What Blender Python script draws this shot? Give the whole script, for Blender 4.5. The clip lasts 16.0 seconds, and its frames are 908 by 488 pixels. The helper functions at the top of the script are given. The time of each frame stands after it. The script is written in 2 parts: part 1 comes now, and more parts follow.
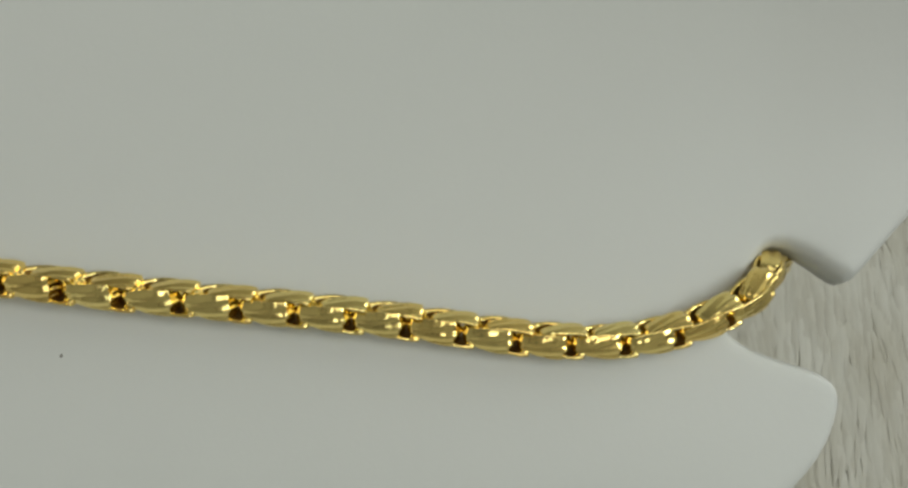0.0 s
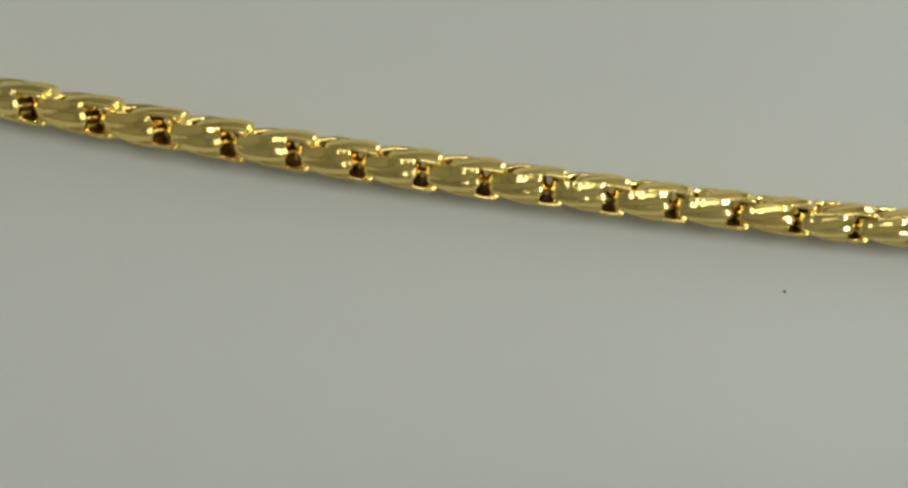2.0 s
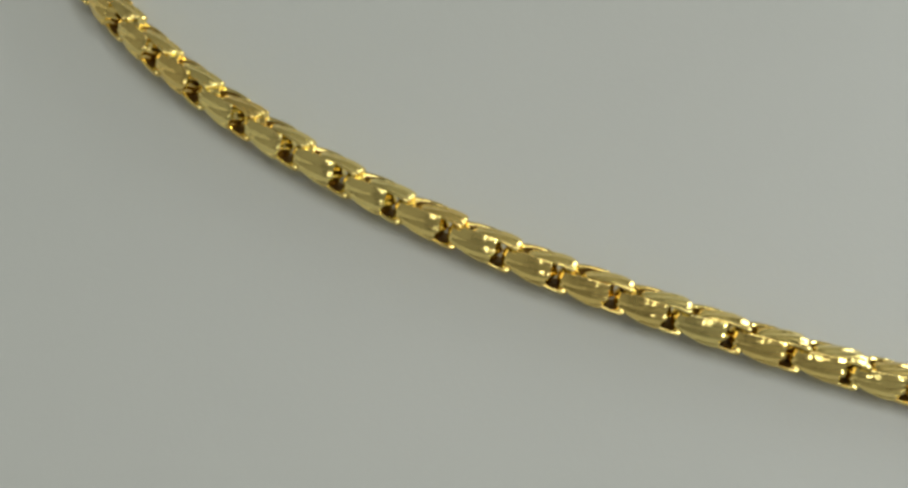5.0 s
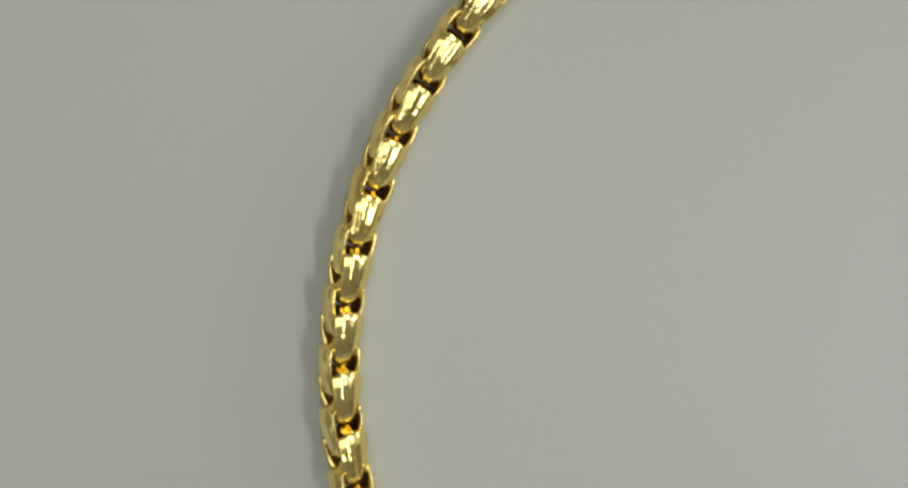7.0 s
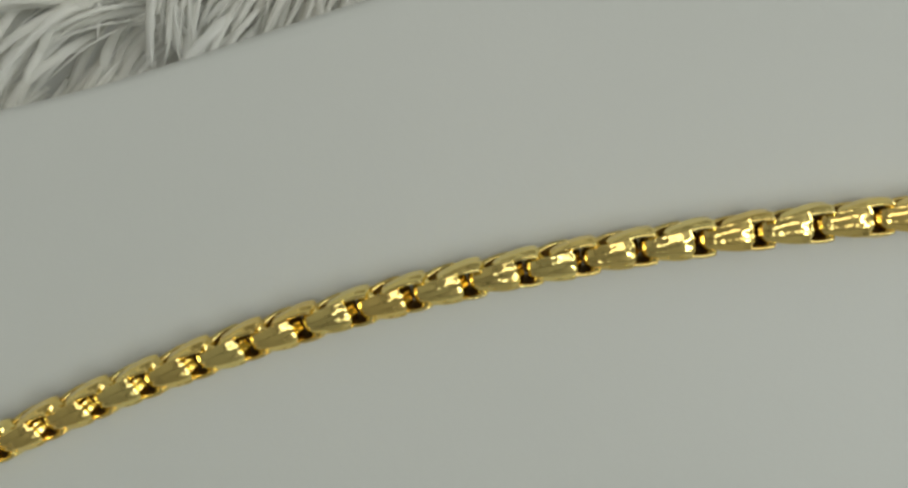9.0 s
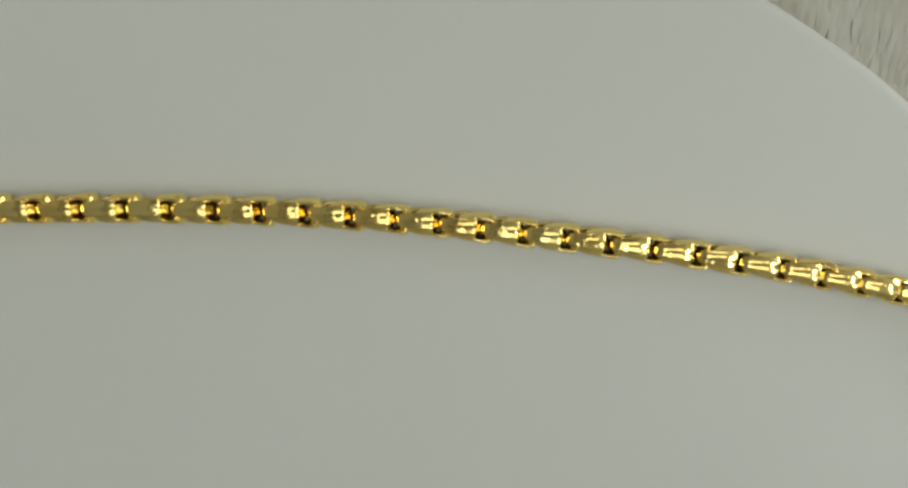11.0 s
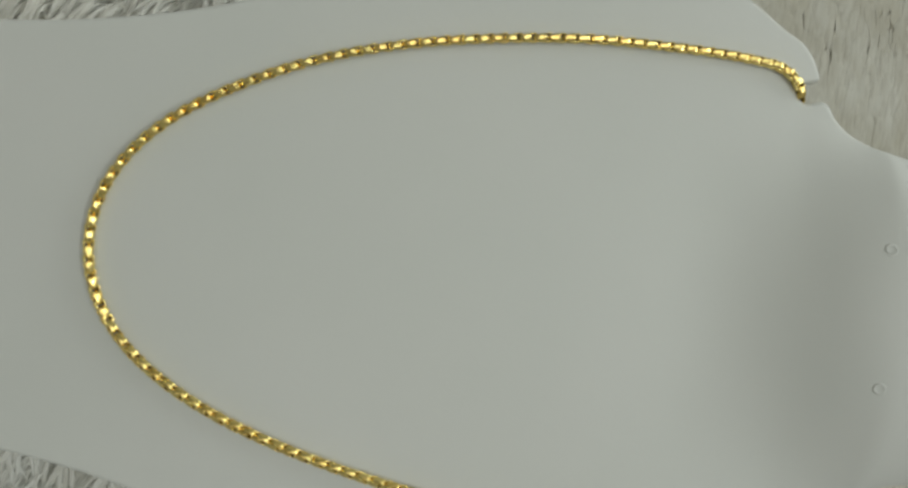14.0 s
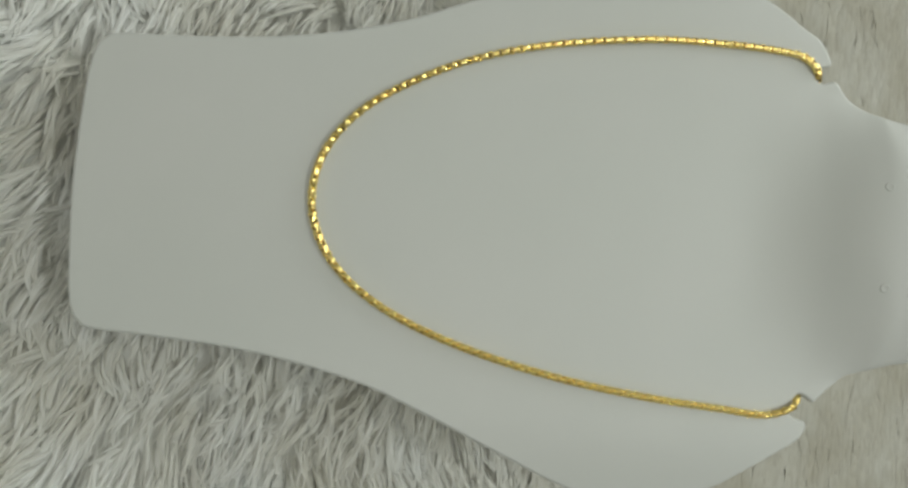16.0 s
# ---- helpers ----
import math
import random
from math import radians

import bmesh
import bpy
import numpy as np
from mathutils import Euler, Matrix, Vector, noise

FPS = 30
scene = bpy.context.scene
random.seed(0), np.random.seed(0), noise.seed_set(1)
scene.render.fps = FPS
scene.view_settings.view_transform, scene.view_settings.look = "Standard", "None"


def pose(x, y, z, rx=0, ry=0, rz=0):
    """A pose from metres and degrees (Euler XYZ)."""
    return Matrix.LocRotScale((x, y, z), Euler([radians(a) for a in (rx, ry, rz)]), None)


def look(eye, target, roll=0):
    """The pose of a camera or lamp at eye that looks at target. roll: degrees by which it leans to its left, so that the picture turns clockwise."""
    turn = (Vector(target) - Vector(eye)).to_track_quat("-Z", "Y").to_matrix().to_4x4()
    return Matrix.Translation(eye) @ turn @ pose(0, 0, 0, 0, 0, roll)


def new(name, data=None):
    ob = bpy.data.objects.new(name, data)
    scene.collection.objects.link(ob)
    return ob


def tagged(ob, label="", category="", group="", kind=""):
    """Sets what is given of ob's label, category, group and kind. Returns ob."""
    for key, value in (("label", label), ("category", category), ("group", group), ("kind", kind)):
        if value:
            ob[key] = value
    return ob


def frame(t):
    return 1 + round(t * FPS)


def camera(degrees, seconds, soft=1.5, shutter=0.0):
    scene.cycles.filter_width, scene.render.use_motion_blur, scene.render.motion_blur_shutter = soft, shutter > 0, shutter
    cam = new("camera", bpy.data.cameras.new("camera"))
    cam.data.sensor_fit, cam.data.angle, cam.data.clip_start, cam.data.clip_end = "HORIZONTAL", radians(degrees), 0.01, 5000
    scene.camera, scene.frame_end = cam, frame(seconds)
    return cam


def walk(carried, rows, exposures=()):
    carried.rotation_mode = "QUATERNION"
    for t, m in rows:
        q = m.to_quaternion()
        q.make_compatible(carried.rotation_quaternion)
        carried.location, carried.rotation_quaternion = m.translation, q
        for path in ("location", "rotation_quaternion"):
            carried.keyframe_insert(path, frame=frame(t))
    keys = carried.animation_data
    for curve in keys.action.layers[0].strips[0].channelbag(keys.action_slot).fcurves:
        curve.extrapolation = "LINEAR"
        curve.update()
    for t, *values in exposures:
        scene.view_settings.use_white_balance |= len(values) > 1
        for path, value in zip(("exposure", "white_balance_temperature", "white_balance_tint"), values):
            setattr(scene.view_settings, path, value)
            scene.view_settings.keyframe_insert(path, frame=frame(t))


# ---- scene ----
cam = camera(68.83, 16.0, soft=2.9)
# seconds, place in metres, turn in degrees
PATH = [
    (0, 0.07759, -0.06209, 0.13587, 15.361, -22.752, -3.261),
    (0.5, 0.07107, -0.06128, 0.13250, 11.933, -22.555, -3.399),
    (1, 0.06112, -0.06208, 0.12778, 11.301, -22.975, -3.779),
    (1.5, 0.04989, -0.06223, 0.12199, 12.459, -22.837, -4.230),
    (2, 0.03739, -0.06145, 0.11555, 13.895, -22.840, -4.677),
    (2.5, 0.02446, -0.05797, 0.10956, 14.116, -22.700, -5.063),
    (3, 0.01124, -0.05165, 0.10492, 12.100, -22.437, -5.373),
    (3.5, -0.00095, -0.04545, 0.10143, 11.004, -22.459, -5.257),
    (4, -0.01101, -0.04375, 0.09753, 12.265, -22.582, -5.099),
    (4.5, -0.02121, -0.04243, 0.09614, 15.620, -22.803, -4.640),
    (5, -0.03127, -0.04013, 0.09485, 19.199, -23.406, -4.231),
    (5.2, -0.03492, -0.03895, 0.09385, 19.825, -23.678, -4.005),
    (7.3, -0.04997, 0.02744, 0.08894, -0.006, -18.301, 1.586),
    (7.5, -0.04666, 0.03327, 0.09060, -0.218, -17.983, 1.537),
    (8, -0.03479, 0.04853, 0.09538, -2.086, -17.211, 2.288),
    (8.2, -0.02972, 0.05282, 0.09666, -2.320, -17.243, 2.202),
    (10.3, 0.04009, 0.07366, 0.13248, -6.037, -18.628, 6.441),
    (10.5, 0.04500, 0.07438, 0.13540, -6.680, -18.899, 6.577),
    (11, 0.05785, 0.07507, 0.14138, -9.036, -18.236, 6.628),
    (11.5, 0.07007, 0.06615, 0.14878, -7.234, -18.666, 6.804),
    (12, 0.06813, 0.06737, 0.15259, -8.638, -18.698, 6.554),
    (12.5, 0.04122, 0.05752, 0.16994, -6.434, -19.536, 6.283),
    (13, 0.02241, 0.04456, 0.18869, -4.479, -20.487, 5.806),
    (13.5, 0.00004, 0.02958, 0.20538, -2.187, -22.981, 4.632),
    (14, -0.03030, 0.01392, 0.22501, -0.615, -24.727, 3.596),
    (14.5, -0.05860, -0.00354, 0.23820, 1.611, -25.534, 2.670),
    (15, -0.07658, -0.00424, 0.25301, 0.762, -25.331, 2.177),
    (15.5, -0.08796, -0.00554, 0.25122, 0.887, -25.629, 1.661),
    (16, -0.09444, -0.00658, 0.25848, 0.655, -26.001, 1.456),
]
walk(cam, [(r[0], pose(*r[1:])) for r in PATH], exposures=[(0.0, 0.05, 6500, 10), (0.6, 0.0, 6700, 10), (2.6, -0.02, 6600, 9), (3.5, 0.0, 6500, 10), (8.0, 0.05, 6500, 12), (10.4, 0.0, 6550, 10),
                     (11.0, -0.03, 6620, 10), (12.0, -0.03, 6500, 10), (13.4, -0.07, 6420, 10), (14.5, 0.0, 6500, 9), (16.0, 0.06, 6500, 9)])

# ---- light -------------------------------------------------------------
world = bpy.data.worlds.new("world")
scene.world = world
world.use_nodes = True
world.node_tree.nodes["Background"].inputs[0].default_value = (0.75, 0.85, 1.0, 1)
world.node_tree.nodes["Background"].inputs[1].default_value = 0.05


def area(name, where, target, sx, sy, watts, colour):
    data = bpy.data.lights.new(name, "AREA")
    data.shape, data.size, data.size_y, data.energy, data.color = "RECTANGLE", sx, sy, watts, colour
    ob = new(name, data)
    ob.matrix_world = look(where, target)
    return ob


# no window is known here: a large side light added to shape the shading
area("added_key_light", (1.93, 0.80, 1.25), (0.0, 0.1, 0.9), 1.6, 1.4, 35, (0.945, 0.995, 0.95))
# unseen strips, added for streaks on the gold and brighter fur
area("added_strip_light", (0.70, -0.35, 2.12), (0.70, -0.35, 0.0), 0.16, 1.3, 12.2, (0.945, 1.0, 0.97))
area("added_strip_light", (-0.95, -0.55, 2.12), (-0.95, -0.55, 0.0), 0.16, 1.3, 2.6, (0.945, 1.0, 0.97))
# unseen panel, added where the gold faces mirror it, to brighten them
area("added_panel_light", (-0.50, 0.25, 2.13), (-0.50, 0.25, 0.0), 1.1, 1.0, 6.2, (0.985, 0.965, 0.87))


# ---- materials ---------------------------------------------------------
def material(name, base, rough=0.5, metal=0.0):
    m = bpy.data.materials.new(name)
    m.use_nodes = True
    b = m.node_tree.nodes["Principled BSDF"]
    b.inputs["Base Color"].default_value = (*base, 1)
    b.inputs["Roughness"].default_value = rough
    b.inputs["Metallic"].default_value = metal
    return m, m.node_tree.nodes, m.node_tree.links, b


def noise_tex(nodes, links, scale, detail=4.0, rough=0.55):
    co = nodes.new("ShaderNodeTexCoord")
    n = nodes.new("ShaderNodeTexNoise")
    n.inputs["Scale"].default_value = scale
    n.inputs["Detail"].default_value = detail
    n.inputs["Roughness"].default_value = rough
    links.new(co.outputs["Object"], n.inputs["Vector"])
    return n


def ramp(nodes, links, fac, stops):
    r = nodes.new("ShaderNodeValToRGB")
    while len(r.color_ramp.elements) < len(stops):
        r.color_ramp.elements.new(0.5)
    for e, (p, c) in zip(r.color_ramp.elements, stops):
        e.position, e.color = p, (*c, 1)
    links.new(fac, r.inputs[0])
    return r


def bump(nodes, links, height, strength, distance, bsdf):
    b = nodes.new("ShaderNodeBump")
    b.inputs["Strength"].default_value = strength
    b.inputs["Distance"].default_value = distance
    links.new(height, b.inputs["Height"])
    links.new(b.outputs[0], bsdf.inputs["Normal"])


def plastic():
    m, n, l, b = material("matt_white_plastic", (0.62, 0.635, 0.61), 0.5)
    big = noise_tex(n, l, 9, 3)
    r = ramp(n, l, big.outputs[0], [(0.3, (0.57, 0.59, 0.56)), (0.7, (0.605, 0.615, 0.59))])
    l.new(r.outputs[0], b.inputs["Base Color"])
    fine = noise_tex(n, l, 900, 3)
    bump(n, l, fine.outputs[0], 0.05, 0.0004, b)
    return m


def gold():
    m, n, l, b = material("polished_gold", (0.95, 0.74, 0.28), 0.2, 1.0)
    info = n.new("ShaderNodeObjectInfo")
    r = ramp(n, l, info.outputs["Random"], [(0.0, (1.0, 0.74, 0.24)), (1.0, (1.0, 0.82, 0.31))])
    l.new(r.outputs[0], b.inputs["Base Color"])
    worn = noise_tex(n, l, 850, 2)
    rr = ramp(n, l, worn.outputs[0], [(0.35, (0.07, 0.07, 0.07)), (0.7, (0.16, 0.16, 0.16))])
    l.new(rr.outputs[0], b.inputs["Roughness"])
    bump(n, l, worn.outputs[0], 0.32, 0.0004, b)
    return m


# rough gold whose dark brown base paints shade into the gaps between links
def shaded_gold():
    m, n, l, b = material("gap_shade_gold", (0.3, 0.2, 0.05), 0.6, 1.0)
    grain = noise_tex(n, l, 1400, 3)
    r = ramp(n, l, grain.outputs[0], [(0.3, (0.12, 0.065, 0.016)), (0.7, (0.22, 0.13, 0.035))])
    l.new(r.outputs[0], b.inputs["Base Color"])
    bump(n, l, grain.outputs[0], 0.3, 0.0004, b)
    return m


def fur_mat():
    m, n, l, b = material("grey_white_fur", (0.6, 0.6, 0.57), 0.75)
    g = n.new("ShaderNodeNewGeometry")
    r = ramp(n, l, g.outputs["Random Per Island"], [(0.0, (0.84, 0.84, 0.81)), (0.5, (0.91, 0.92, 0.90)), (1.0, (0.96, 0.97, 0.96))])
    patch = noise_tex(n, l, 22, 3)
    mix = n.new("ShaderNodeMix")
    mix.data_type, mix.blend_type = "RGBA", "MULTIPLY"
    mix.inputs[0].default_value = 1.0
    pr = ramp(n, l, patch.outputs[0], [(0.35, (0.88, 0.86, 0.81)), (0.65, (1.0, 1.0, 1.0))])
    l.new(r.outputs[0], mix.inputs[6])
    l.new(pr.outputs[0], mix.inputs[7])
    # beige tint towards the neck end, with the shade there painted into the colour
    place_xyz = n.new("ShaderNodeSeparateXYZ")
    l.new(g.outputs["Position"], place_xyz.inputs[0])
    blend = ramp(n, l, place_xyz.outputs[0], [(0.02, (1.0, 1.0, 1.0)), (0.12, (0.78, 0.76, 0.70))])
    tone = n.new("ShaderNodeMix")
    tone.data_type, tone.blend_type = "RGBA", "MULTIPLY"
    tone.inputs[0].default_value = 1.0
    l.new(mix.outputs[2], tone.inputs[6])
    l.new(blend.outputs[0], tone.inputs[7])
    l.new(tone.outputs[2], b.inputs["Base Color"])
    # hairs let light through
    tr = n.new("ShaderNodeBsdfTranslucent")
    l.new(tone.outputs[2], tr.inputs[0])
    ms = n.new("ShaderNodeMixShader")
    ms.inputs[0].default_value = 0.45
    l.new(b.outputs[0], ms.inputs[1])
    l.new(tr.outputs[0], ms.inputs[2])
    l.new(ms.outputs[0], n["Material Output"].inputs[0])
    return m


def plain(name, base, rough, scale, spread=0.06):
    m, n, l, b = material(name, base, rough)
    t = noise_tex(n, l, scale, 5)
    r = ramp(n, l, t.outputs[0], [(0.3, tuple(c * (1 - spread) for c in base)), (0.7, tuple(min(1, c * (1 + spread)) for c in base))])
    l.new(r.outputs[0], b.inputs["Base Color"])
    bump(n, l, t.outputs[0], 0.1, 0.002, b)
    return m


PLASTIC, GOLD, FUR = plastic(), gold(), fur_mat()
SHADED_GOLD = shaded_gold()
BACKING = plain("fur_backing_cloth", (0.72, 0.72, 0.69), 0.95, 60, 0.15)
WALL = plain("painted_wall", (0.48, 0.474, 0.445), 0.9, 6)
CEILING = plain("white_ceiling_paint", (0.82, 0.82, 0.80), 0.9, 4)
TILE = plain("floor_screed", (0.35, 0.33, 0.30), 0.7, 5, 0.12)
DIRT = plain("dark_dust", (0.16, 0.15, 0.14), 0.9, 3000)


def mesh_from(name, verts, faces, mat, smooth=True):
    me = bpy.data.meshes.new(name)
    me.from_pydata([tuple(v) for v in verts], [], [tuple(f) for f in faces])
    me.materials.append(mat)
    if smooth:
        me.polygons.foreach_set("use_smooth", [True] * len(me.polygons))
    me.update()
    return me


def box(name, lo, hi, mat):
    bm = bmesh.new()
    bmesh.ops.create_cube(bm, size=1.0)
    for v in bm.verts:
        v.co = [lo[k] + (v.co[k] + 0.5) * (hi[k] - lo[k]) for k in range(3)]
    bmesh.ops.bevel(bm, geom=bm.edges[:], offset=0.004, segments=2, affect="EDGES")
    me = bpy.data.meshes.new(name)
    bm.to_mesh(me)
    bm.free()
    me.materials.append(mat)
    return new(name, me)


# ---- room --------------------------------------------------------------
FUR_BASE = -0.012
FLOOR = FUR_BASE - 0.010
tagged(box("floor", (-2.0, -2.0, FLOOR - 0.1), (2.0, 2.0, FLOOR), TILE), "plain grey floor under the fur rug", "floor", kind="structure")
# walls and ceiling stay out of view: added for bounce light and reflections
tagged(box("wall_west", (-2.1, -2.0, FLOOR), (-2.0, 2.0, 2.2), WALL), "plain beige wall, unseen, added for bounce light", "wall", kind="structure")
tagged(box("wall_east", (2.0, -2.0, FLOOR), (2.1, 2.0, 2.2), WALL), "plain beige wall, unseen, added for bounce light", "wall", kind="structure")
tagged(box("wall_south", (-2.1, -2.1, FLOOR), (2.1, -2.0, 2.2), WALL), "plain beige wall, unseen, added for bounce light", "wall", kind="structure")
tagged(box("wall_north", (-2.1, 2.0, FLOOR), (2.1, 2.1, 2.2), WALL), "plain beige wall, unseen, added for bounce light", "wall", kind="structure")
tagged(box("ceiling", (-2.1, -2.1, 2.2), (2.1, 2.1, 2.3), CEILING), "plain white ceiling, unseen, added for bounce light", "ceiling", kind="structure")

# ---- the bust's form ---------------------------------------------------
# its own axes: u from the lower edge to the neck, v across, both in metres
AXIS = radians(-3.18)
ORIGIN = Vector((-0.1112, 0.0160))
CU, SU = math.cos(AXIS), math.sin(AXIS)
MM = 0.001
# the outline in mm from the middle of the lower edge, (u, v): the flank that both sides share, then each shoulder with its slot up to the neck
FLANK = [(-9.1, 0), (-8.5, 18), (-7.2, 35), (-5.6, 42), (-2.8, 45.5), (1.2, 47.0), (20, 48.1), (44, 50.2), (66, 53.9), (88, 59.8), (108, 68.1),
         (132, 79.2), (154, 89.4), (172, 95.0), (188, 95.0), (205, 90.4)]
UPPER = [(221, 83.6), (232, 76.3), (238.3, 72.7), (241.1, 69.5), (242.8, 66.4), (243.8, 64.0), (243.2, 62.9), (241.4, 62.4), (238.4, 61.6), (237.0, 60.4),
         (237.6, 58.6), (239.4, 56.8), (240.6, 56.4), (243.0, 57.2), (246.0, 57.6), (248.9, 53.7), (252.6, 50.4), (257.5, 47.7), (262, 46.3), (269, 45.0), (276, 44.0), (282, 43.4)]
LOWER = [(211.0, 88.4), (217.8, 84.3), (225.6, 79.4), (231.6, 75.6), (237.0, 72.4), (239.3, 70.6), (241.1, 68.4), (242.2, 66.0), (242.2, 64.6), (241.4, 63.7), (239.8, 63.1),
         (236.4, 62.0), (234.4, 60.5), (234.8, 59.4), (236.2, 57.4), (237.5, 55.2), (238.8, 54.3), (240.5, 54.7), (242.2, 55.8), (243.6, 56.8), (244.6, 56.7), (247.0, 54.4),
         (250.4, 51.2), (255, 47.4), (259, 45.8), (264.5, 43.9), (271, 41.9), (277, 40.9), (282, 40.3)]
# the bust leans back on its lower edge
LEAN = Matrix.Translation((0, 0, 0.064)) @ Matrix.Rotation(radians(-18.8), 4, "Y")


def catmull(points, steps):
    out = []
    for k in range(len(points) - 1):
        p0, p1, p2, p3 = points[max(k - 1, 0)], points[k], points[k + 1], points[min(k + 2, len(points) - 1)]
        n = max(2, int(math.dist(p1, p2) / steps))
        for j in range(n):
            t = j / n
            out.append(tuple(0.5 * (2 * b + (c - a) * t + (2 * a - 5 * b + 4 * c - d) * t * t + (3 * b - a - 3 * c + d) * t ** 3)
                             for a, b, c, d in zip(p0, p1, p2, p3)))
    out.append(points[-1])
    return out


def smooth01(x):
    x = np.clip(x, 0, 1)
    return x * x * (3 - 2 * x)


def chest(u, v):
    """Height of the bust's skin in mm, by u and v in mm, without its rolled edge."""
    u, v = np.asarray(u, float), np.asarray(v, float)
    z = -0.75 - 1.5 * ((u - 150) / 85) ** 2
    z = np.where(u > 238, -0.75 - 1.5 * (88 / 85) ** 2 - 0.02 * (u - 238), z)
    # shoulders fall away a little
    z = z - 5.0 * smooth01((np.abs(v) - 62) / 40) ** 1.5
    # the neck rises out of the chest and is round across
    along = np.linspace(200, 300, 401)
    slope = 0.50 * smooth01((along - 205) / 44) * (1 - 0.70 * smooth01((along - 246) / 22))
    rise = np.interp(u, along, np.cumsum(slope) * 0.25)
    half = np.interp(u, [205, 225, 240, 250, 256, 264, 282], [74, 62, 54, 50.5, 48.5, 46.2, 43.2])
    across = np.clip(1 - ((v - 1.3) / half) ** 2, 0, 1) ** np.interp(u, [215, 240, 262], [2.2, 1.7, 0.7])
    across = across + (1 - across) * 0.05 * smooth01((u - 234) / 12) * (np.abs(v) < 61)
    return z + rise * across


def place(u, v, z):
    """From the bust's axes in mm to the world."""
    u, v = np.asarray(u, float) * MM, np.asarray(v, float) * MM
    return np.stack([ORIGIN.x + u * CU - v * SU, ORIGIN.y + u * SU + v * CU, np.broadcast_to(z, u.shape) * MM], -1)


def to_bust(x, y):
    """From the world in mm to the bust's axes in mm."""
    x, y = np.asarray(x, float) - ORIGIN.x * 1000, np.asarray(y, float) - ORIGIN.y * 1000
    return x * CU + y * SU, -x * SU + y * CU


def near_edge(points, ring):
    """How far points lie from the outline."""
    best = np.full(len(points), 1e9)
    a, b = ring, np.roll(ring, -1, axis=0)
    for p, q in zip(a, b):
        d = q - p
        t = np.clip(((points - p) @ d) / max(d @ d, 1e-9), 0, 1)
        best = np.minimum(best, np.linalg.norm(points - p - t[:, None] * d, axis=1))
    return best


def inside(points, ring):
    hit = np.zeros(len(points), bool)
    a, b = ring, np.roll(ring, -1, axis=0)
    for (x0, y0), (x1, y1) in zip(a, b):
        if y0 == y1:
            continue
        m = (points[:, 1] < y0) != (points[:, 1] < y1)
        hit ^= m & (points[:, 0] < (x1 - x0) * (points[:, 1] - y0) / (y1 - y0) + x0)
    return hit


RING = np.array(catmull(FLANK + UPPER, 1.3) + [(u, -v) for u, v in reversed(catmull(FLANK + LOWER, 1.3)[1:])])


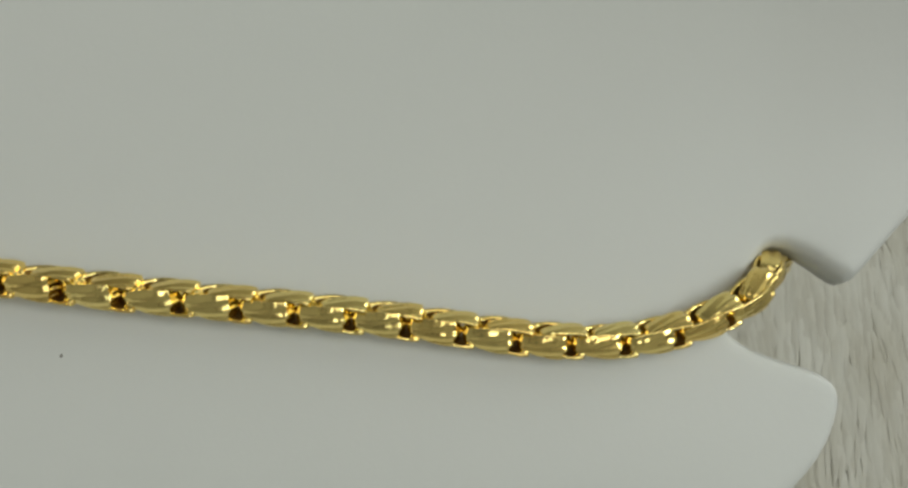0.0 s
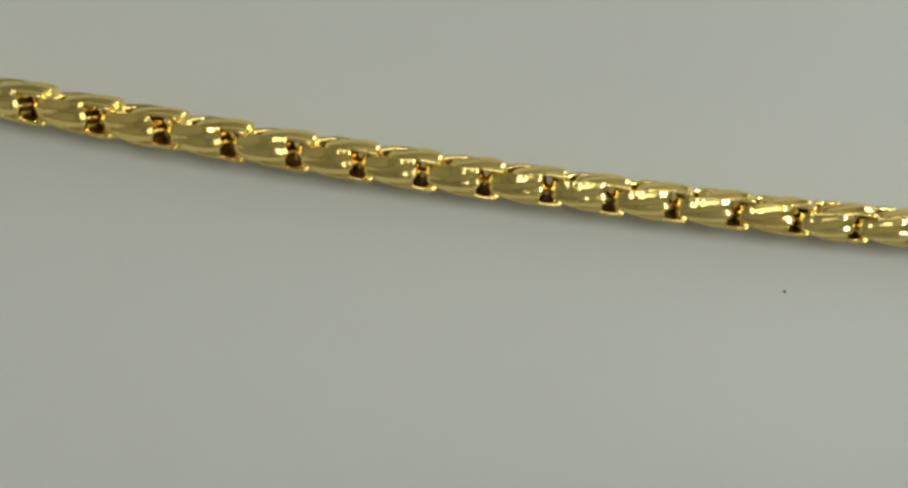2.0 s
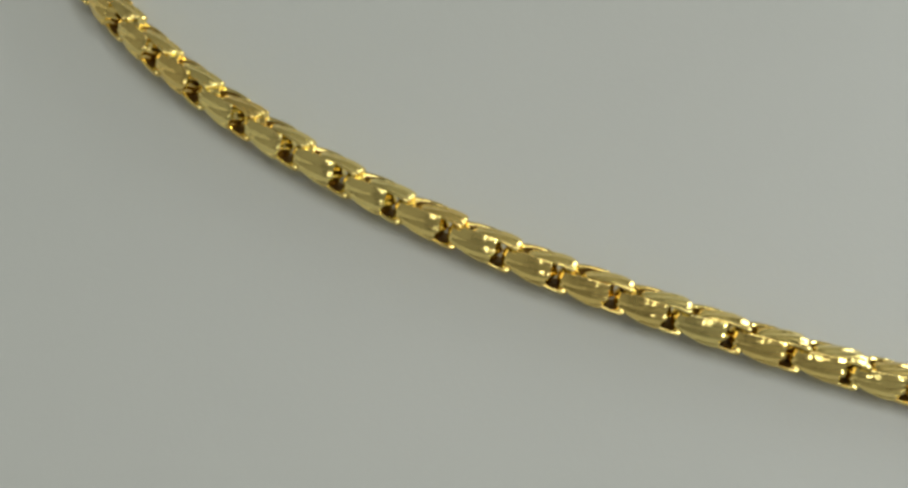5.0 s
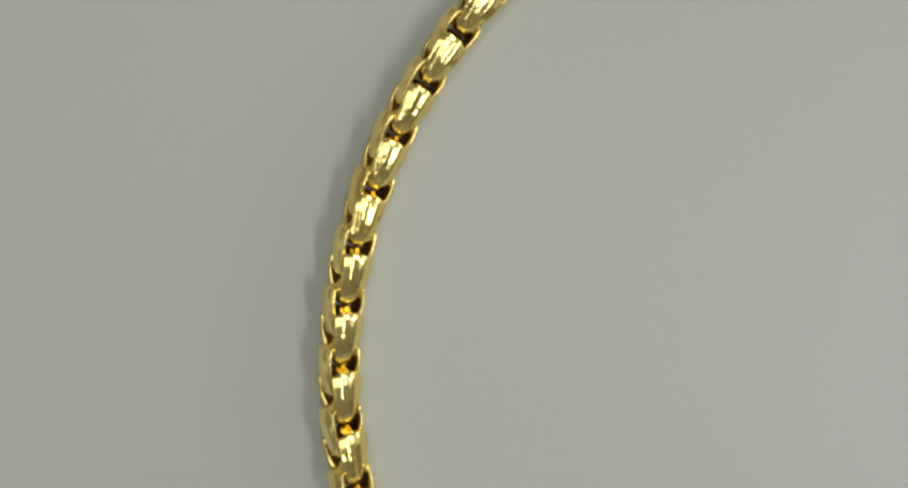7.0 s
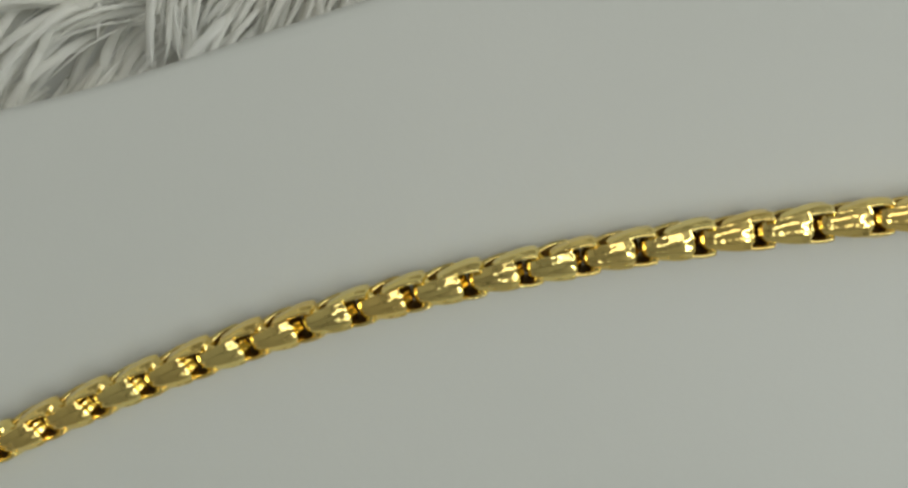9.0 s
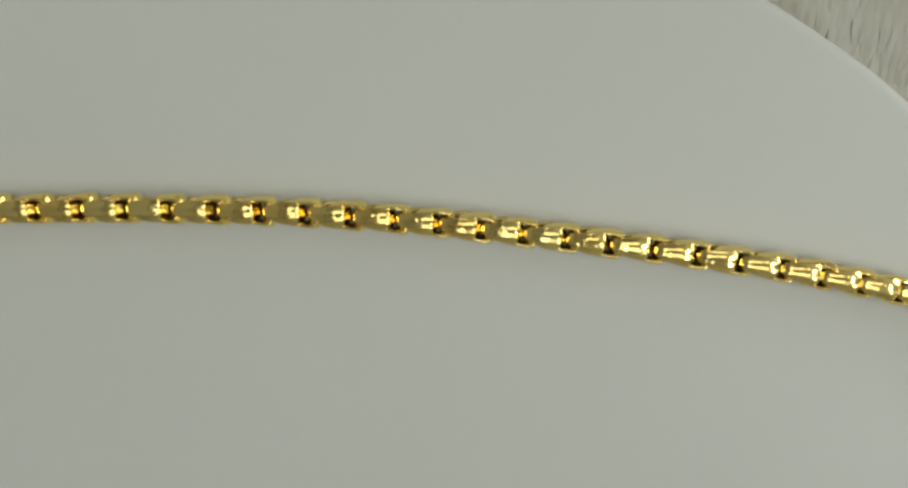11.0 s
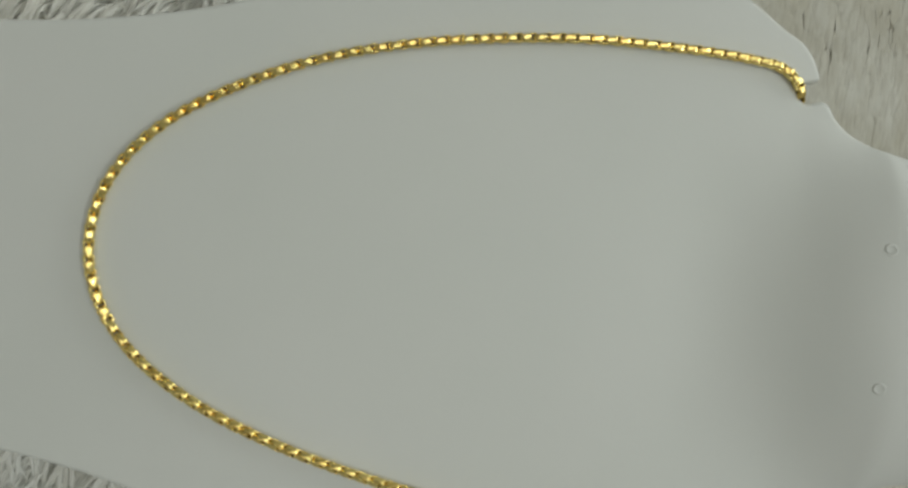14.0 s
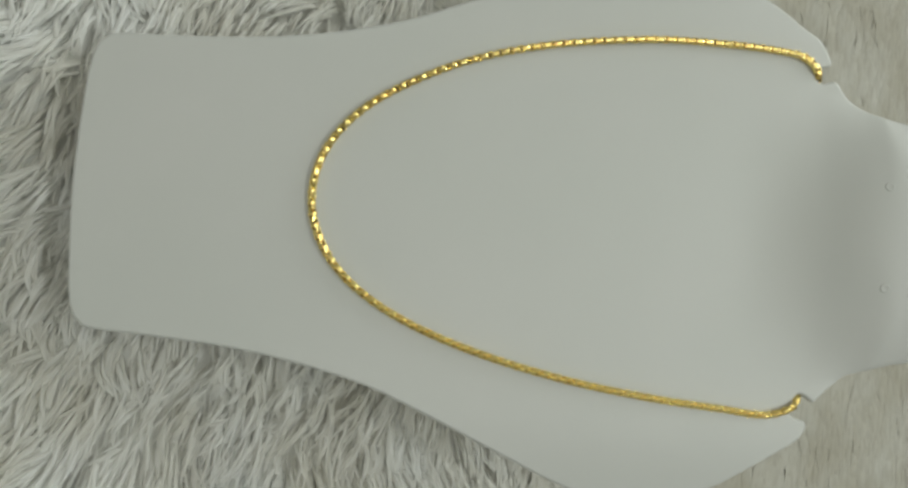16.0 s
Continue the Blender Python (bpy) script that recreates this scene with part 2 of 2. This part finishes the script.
def bust():
    from mathutils.geometry import delaunay_2d_cdt
    ring = RING
    nxt, prv = np.roll(ring, -1, axis=0), np.roll(ring, 1, axis=0)
    tang = nxt - prv
    tang /= np.maximum(np.linalg.norm(tang, axis=1), 1e-9)[:, None]
    normal = np.stack([tang[:, 1], -tang[:, 0]], 1)
    if not inside(ring + 0.3 * normal, ring)[20]:
        normal = -normal
    pts = []
    for d in (0.35, 0.8, 1.4, 2.1, 3.2):
        q = ring + d * normal
        ok = inside(q, ring) & (near_edge(q, ring) > d * 0.93)
        pts.append(q[ok])
    gu, gv = np.meshgrid(np.arange(-6, 282, 2.5), np.arange(-100, 101, 2.5))
    g = np.stack([gu.ravel(), gv.ravel()], 1)
    g = g[inside(g, ring) & (near_edge(g, ring) > 4.0)]
    pts = np.concatenate([ring] + pts + [g])
    n = len(ring)
    out = delaunay_2d_cdt([Vector(p) for p in pts], [(k, (k + 1) % n) for k in range(n)], [list(range(n))], 1, 1e-4)
    uv = np.array([tuple(p) for p in out[0]])
    faces = [tuple(f) for f in out[2]]
    d = near_edge(uv, ring)
    roll = 1.0
    drop = roll - np.sqrt(np.maximum(roll ** 2 - np.clip(roll - d, 0, roll) ** 2, 0))
    z = chest(uv[:, 0], uv[:, 1]) - drop
    top = place(uv[:, 0], uv[:, 1], z)
    # the under side follows 1.4 mm below, with a deeper flange along the lower edge, which stands in the fur
    under = 1.4 + 25.0 * np.clip((4 - uv[:, 0]) / 8, 0, 1)
    low = place(uv[:, 0] + 0.25 * (under - 1.4), uv[:, 1], z - under)
    m = len(top)
    allf = [f for f in faces] + [tuple(k + m for k in reversed(f)) for f in faces]
    count = {}
    for f in faces:
        for a, b in zip(f, f[1:] + f[:1]):
            count[(a, b)] = count.get((a, b), 0) + 1
    for a, b in list(count):
        if (b, a) not in count:
            allf.append((b, a, a + m, b + m))
    verts = np.concatenate([top, low])
    me = mesh_from("bust_display", verts, allf, PLASTIC)
    ob = new("bust_display", me)
    bm = bmesh.new()
    bm.from_mesh(me)
    bmesh.ops.recalc_face_normals(bm, faces=bm.faces)
    # screw dents: a low rim round a small bowl
    for hu, hv in ((258.4, 19.6), (258.4, -14.9)):
        e = 0.5
        c = place([hu], [hv], chest([hu], [hv]))[0]
        pu = place([hu + e], [hv], chest([hu + e], [hv]))[0] - c
        pv = place([hu], [hv + e], chest([hu], [hv + e]))[0] - c
        pu, pv = Vector(pu).normalized(), Vector(pv).normalized()
        nn = pu.cross(pv).normalized()
        rows = []
        for r, h in ((1.75, -0.25), (1.45, 0.16), (1.2, 0.22), (0.95, 0.12), (0.55, 0.06), (0.1, 0.05)):
            rows.append([bm.verts.new(Vector(c) + (pu * math.cos(a) + pv * math.sin(a)) * r * MM + nn * h * MM)
                         for a in (2 * math.pi * k / 20 for k in range(20))])
        for r0, r1 in zip(rows, rows[1:]):
            for k in range(20):
                f = bm.faces.new((r0[k], r0[(k + 1) % 20], r1[(k + 1) % 20], r1[k]))
                f.smooth = True
        bm.faces.new(rows[-1]).smooth = True
    bm.to_mesh(me)
    bm.free()
    ob.matrix_basis = LEAN
    return tagged(ob, "matt white moulded plastic necklace bust lying on grey fur", "bust display")


bust()

# ---- the chain ---------------------------------------------------------
# the way of the chain over the bust: pair of links, x and y in mm on the bust, dip below its rest in mm
KNOTS = [(-2.4, 125.9, -52.1, 5.0), (-1.5, 123.5, -53.3, 2.0), (-0.5, 121.1, -55.2, 0.2), (1, 116.0, -57.4, 0.0), (6, 97.9, -56.5, 0.0),
         (11, 80.1, -53.9, 0.0), (16, 61.9, -50.8, 0.0), (21, 44.2, -47.2, 0.0), (26, 26.3, -42.6, 0.0), (31, 8.8, -37.1, 0.0),
         (36, -8.4, -30.3, 0.0), (41, -24.6, -21.4, 0.0), (46, -38.5, -8.7, 0.0), (51, -45.5, 8.2, 0.0), (56, -42.6, 25.9, 0.0),
         (61, -31.2, 40.3, 0.0), (66, -15.8, 50.2, 0.0), (71, 1.0, 57.7, 0.0), (76, 18.6, 62.95, 0.0), (81, 36.5, 66.4, 0.0),
         (86, 54.5, 68.65, 0.0), (91, 73.0, 70.0, 0.0), (96, 90.6, 70.0, 0.0), (101, 108.6, 69.4, 0.0), (104, 118.6, 68.5, 0.0),
         (105, 121.8, 68.0, 0.0), (106, 124.8, 66.8, 0.0), (107, 127.4, 64.8, 0.1), (108, 129.5, 62.1, 0.8), (109.2, 131.4, 58.4, 4.5)]


def spline(points):
    """Natural cubic spline through rows of a parameter and values."""
    p = np.array(points, float)
    t, p = p[:, 0], p[:, 1:]
    n, h = len(p), np.diff(t)
    a = np.eye(n)
    r = np.zeros_like(p)
    for k in range(1, n - 1):
        a[k, k - 1:k + 2] = h[k - 1], 2 * (h[k - 1] + h[k]), h[k]
        r[k] = 6 * ((p[k + 1] - p[k]) / h[k] - (p[k] - p[k - 1]) / h[k - 1])
    m = np.linalg.solve(a, r)

    def at(x):
        k = int(min(max(np.searchsorted(t, x) - 1, 0), n - 2))
        d, e, w = t[k + 1] - x, x - t[k], h[k]
        return m[k] * d ** 3 / (6 * w) + m[k + 1] * e ** 3 / (6 * w) + (p[k] / w - m[k] * w / 6) * d + (p[k + 1] / w - m[k + 1] * w / 6) * e
    return at


WAY = spline(KNOTS)


def chain_at(i):
    """Middle of the chain at pair i, in metres on the bust: it dips into the slots at its ends."""
    x, y, dip = WAY(i)
    u, v = to_bust(x, y)
    z = float(chest(u, v)) + 1.36 - max(dip, 0.0)
    return Vector((x * MM, y * MM, z * MM))


def link_mesh(reach, stout, slant, depth):
    """A bell-shaped link: a ridged band bent to a ring, its length along x, a narrow round nose at -x, flared and cut off square at +x,
    its faces towards +z and -z. reach: how far the flared end is drawn out over the next nose; stout: how thick it is across;
    slant, depth: how far the cut flutes run aslant, and how deep they are."""
    # half of the ring seen from its side: x, height of the skin, half-width of the band
    side = [(-1.84, 0.00, 0.50), (-1.82, 0.28, 0.51), (-1.75, 0.52, 0.53), (-1.60, 0.70, 0.56), (-1.38, 0.82, 0.59), (-1.08, 0.90, 0.63), (-0.75, 0.97, 0.69),
            (-0.35, 1.05, 0.75), (0.00, 1.10, 0.80), (0.40, 1.14, 0.84), (0.75, 1.14, 0.86), (1.02, 1.12, 0.87), (1.22, 1.08, 0.87), (1.34, 1.01, 0.86),
            (1.39, 0.90, 0.82), (1.46, 0.64, 0.76), (1.73, 0.42, 0.72), (1.82, 0.00, 0.70)]
    side = [(min(x * reach, 1.84 - 0.1 * z) if x > 0 else x, z, w) for x, z, w in side]
    ring = side + [(x, -z, w) for x, z, w in reversed(side[1:-1])]
    n = len(ring)
    bm = bmesh.new()
    rings = []
    for k, (x, z, w) in enumerate(ring):
        ax, az = ring[k - 1][:2]
        bx, bz = ring[(k + 1) % n][:2]
        m = math.hypot(bx - ax, bz - az)
        nx, nz = (az - bz) / m, (bx - ax) / m
        # round across, with cut flutes that deepen towards the flared end
        f = max(0.0, (x + 1.8) / 3.3)
        g = depth * (0.05 + 0.11 * f)
        mid = slant * (f - 0.5)
        skin = [(-0.98, -0.30 - 0.10 * f)] + [(q, -(0.14 + 0.14 * f) * abs(q) ** 2.2 - 0.5 * g * (1 + math.cos(2 * math.pi * (q - mid) / 0.9)) * (1 - q ** 4)) for q in (k / 10 for k in range(-10, 11))] + [(0.98, -0.30 - 0.10 * f)]
        row = [(x + nx * h, q * w, z + nz * h) for q, h in skin]
        # the inner wall: thick at the nose, thin along the faces
        xi, zi = -0.90 + (x + 1.84) * 0.50, z * 0.64
        row += [(xi, 0.86 * w, zi), (xi, -0.86 * w, zi)]
        rings.append([bm.verts.new((px * MM, py * stout * MM, pz * stout * MM)) for px, py, pz in row])
    for k in range(n):
        r0, r1 = rings[k], rings[(k + 1) % n]
        for j in range(len(r0)):
            f = bm.faces.new((r0[j], r1[j], r1[(j + 1) % len(r0)], r0[(j + 1) % len(r0)]))
            f.smooth = True
            # inner wall and mouth get the gold with the shade painted in
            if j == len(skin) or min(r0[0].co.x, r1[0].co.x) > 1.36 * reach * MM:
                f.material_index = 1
    bmesh.ops.recalc_face_normals(bm, faces=bm.faces)
    me = bpy.data.meshes.new("link")
    bm.to_mesh(me)
    bm.free()
    me.materials.append(GOLD)
    me.materials.append(SHADED_GOLD)
    return me


def necklace():
    root = new("necklace_chain")
    tagged(root, "polished yellow gold box link chain looped over the white bust", "necklace")
    root.matrix_basis = LEAN
    # worn slack on one side, pushed together on the other
    tight, slack = link_mesh(1.07, 1.04, 0.9, 0.9), link_mesh(1.0, 1.12, 0.25, 0.5)
    rnd = random.Random(7)
    i = -2.0
    while i <= 109.5:
        # the links slip on each other: the two rows are not evenly spaced
        half = abs(i - round(i)) > 0.25
        at = i + float(np.interp(i, [0, 30, 47, 62, 90], [-0.1, -0.10, -0.14, -0.19, -0.50]))
        if half:
            at += float(np.interp(i, [44, 50, 62, 80, 90], [0.0, 0.05, 0.08, 0.08, 0.08]))
        else:
            at -= float(np.interp(i, [40, 50], [0.12, 0.0]))
        p = chain_at(at)
        t = (chain_at(at + 0.25) - chain_at(at - 0.25)).normalized()
        side = t.cross(Vector((0, 0, 1))).normalized()
        up = side.cross(t)
        # the chain twists from its corner to its face on the way round
        th = radians(float(np.interp(i, [-2, 0, 3, 20, 40, 47, 53, 65, 80, 92], [34, 44, 56, 52, 47, 42, 32, 24, 13, 7])))
        if half:
            nrm = up * math.cos(th) + side * math.sin(th)
        else:
            nrm = up * math.sin(th) - side * math.cos(th)
        wob = radians(rnd.uniform(-5, 5))
        nrm = (nrm * math.cos(wob) + t.cross(nrm) * math.sin(wob)).normalized()
        y = nrm.cross(t).normalized()
        t2 = (t + nrm * rnd.uniform(-0.03, 0.03)).normalized()
        nrm = t2.cross(y).normalized()
        if i < 47:
            # the flared ends point up to the neck on both sides
            t2, y = -t2, -y
        ob = new("link", tight if i < 47 else slack)
        ob.parent = root
        ob.matrix_basis = Matrix(((t2.x, y.x, nrm.x, p.x), (t2.y, y.y, nrm.y, p.y), (t2.z, y.z, nrm.z, p.z), (0, 0, 0, 1)))
        i += 0.5
    return root


necklace()


# ---- fur ---------------------------------------------------------------
def fur_rug():
    rnd = np.random.RandomState(3)
    # backing sheet
    backing = box("fur_rug", (-0.30, -0.27, FLOOR), (0.48, 0.26, FUR_BASE), BACKING)
    tagged(backing, "grey-white long-haired faux fur rug on the floor", "rug")
    n = 100000
    x = rnd.uniform(-0.29, 0.47, n)
    y = rnd.uniform(-0.25, 0.25, n)
    # hairs gather into locks, each with its own lie, curl and height
    cell = 0.0052
    gx, gy = np.floor(x / cell).astype(int), np.floor(y / cell).astype(int)
    key, lock = np.unique(gx * 4000 + gy, return_inverse=True)
    lock = lock.ravel()
    kx = (np.round(key / 4000.0) + rnd.uniform(0.15, 0.85, len(key))) * cell
    ky = (key - np.round(key / 4000.0) * 4000 + rnd.uniform(0.15, 0.85, len(key))) * cell
    field = np.array([(noise.noise((a * 11, b * 11, 3.1)), noise.noise((a * 16, b * 16, 8.7)), noise.noise((a * 48, b * 48, 1.2)),
                       noise.noise((a * 40, b * 40, 5.5))) for a, b in zip(kx, ky)])[lock]
    own = rnd.normal(0, 1, (len(key), 4))[lock]
    # the pile is combed one way and swept aside at the bust's lower end
    calm = 1 - 0.8 * smooth01((x - 0.03) / 0.09)
    ridge = calm ** 1.4
    lie = 0.15 + 0.85 * np.clip((calm - 0.2) / 0.8, 0, 1)
    ang = math.radians(-98) + calm * (0.75 * field[:, 0] + 0.5 * field[:, 2] + 0.22 * own[:, 0] + rnd.normal(0, 0.07, n))
    ang = ang - 0.75 * smooth01((-0.08 - x) / 0.08)
    length = rnd.uniform(0.013, 0.020, n) * (1 + 0.3 * field[:, 1] + 0.12 * own[:, 1])
    fine = rnd.uniform(0, 1, n) < 0.3 * calm
    width = np.where(fine, rnd.uniform(0.00012, 0.00022, n), rnd.uniform(0.00035, 0.0008, n))
    curl = calm * (0.8 * field[:, 3] + 0.35 * own[:, 2] + rnd.normal(0, 0.12, n))
    high = 0.0115 - calm ** 1.6 * (rnd.uniform(0.0, 0.0045, n) + 0.0022 * np.clip(own[:, 3] + 0.6, 0, 2))
    high = high * (1 + 0.3 * calm * field[:, 1])
    width = width * (3.1 - 1.9 * calm)
    draw = 0.62 * np.clip((calm - 0.2) / 0.8, 0, 1)
    seg = 5
    verts = np.zeros((n, seg + 1, 3, 3))
    px, py = x.copy(), y.copy()
    a = ang.copy()
    for k in range(seg + 1):
        t = k / seg
        w = width * (0.45 + 1.1 * t - 1.52 * t ** 3)
        z = FUR_BASE + high * (1 - lie * (1 - np.sin(np.minimum(1, 0.15 + 1.15 * t) * 1.9) / 0.98))
        nx, ny = -np.sin(a), np.cos(a)
        pull = draw * t ** 1.2
        qx, qy = px + pull * (kx[lock] - x), py + pull * (ky[lock] - y)
        verts[:, k, 0] = np.stack([qx - nx * w, qy - ny * w, z - 0.5 * ridge * w], 1)
        verts[:, k, 1] = np.stack([qx, qy, z + 0.35 * ridge * w], 1)
        verts[:, k, 2] = np.stack([qx + nx * w, qy + ny * w, z - 0.5 * ridge * w], 1)
        px, py = px + np.cos(a) * length / seg, py + np.sin(a) * length / seg
        a = a + curl / seg
    base = np.arange(n)[:, None] * (seg + 1) * 3
    quads = np.concatenate([base + 3 * k + np.array([c, c + 1, c + 4, c + 3]) for k in range(seg) for c in (0, 1)], 0)
    me = mesh_from("hair_layer", verts.reshape(-1, 3), quads.tolist(), FUR)
    ob = new("hair_layer", me)
    ob.parent = backing
    tagged(ob, "long combed grey-white hair in pointed locks", kind="stuff")


fur_rug()


def dust_speck(u, v, r):
    bm = bmesh.new()
    bmesh.ops.create_icosphere(bm, subdivisions=2, radius=r * MM)
    rnd = random.Random(int(u * 10))
    for w in bm.verts:
        w.co *= rnd.uniform(0.75, 1.2)
        w.co.z *= 0.5
    me = bpy.data.meshes.new("dust_speck")
    bm.to_mesh(me)
    bm.free()
    me.materials.append(DIRT)
    ob = new("dust_speck", me)
    p = place([u], [v], chest([u], [v]))[0]
    ob.matrix_basis = LEAN @ Matrix.Translation(p)
    tagged(ob, "tiny dark speck of dust on the white bust", "dust speck", group="specks on the bust")


for u, v, r in ((189.9, -63.0, 0.11), (233.8, 59.4, 0.10), (62.1, 29.1, 0.06), (63.8, 28.8, 0.07), (110.1, 28.1, 0.05)):
    dust_speck(u, v, r)
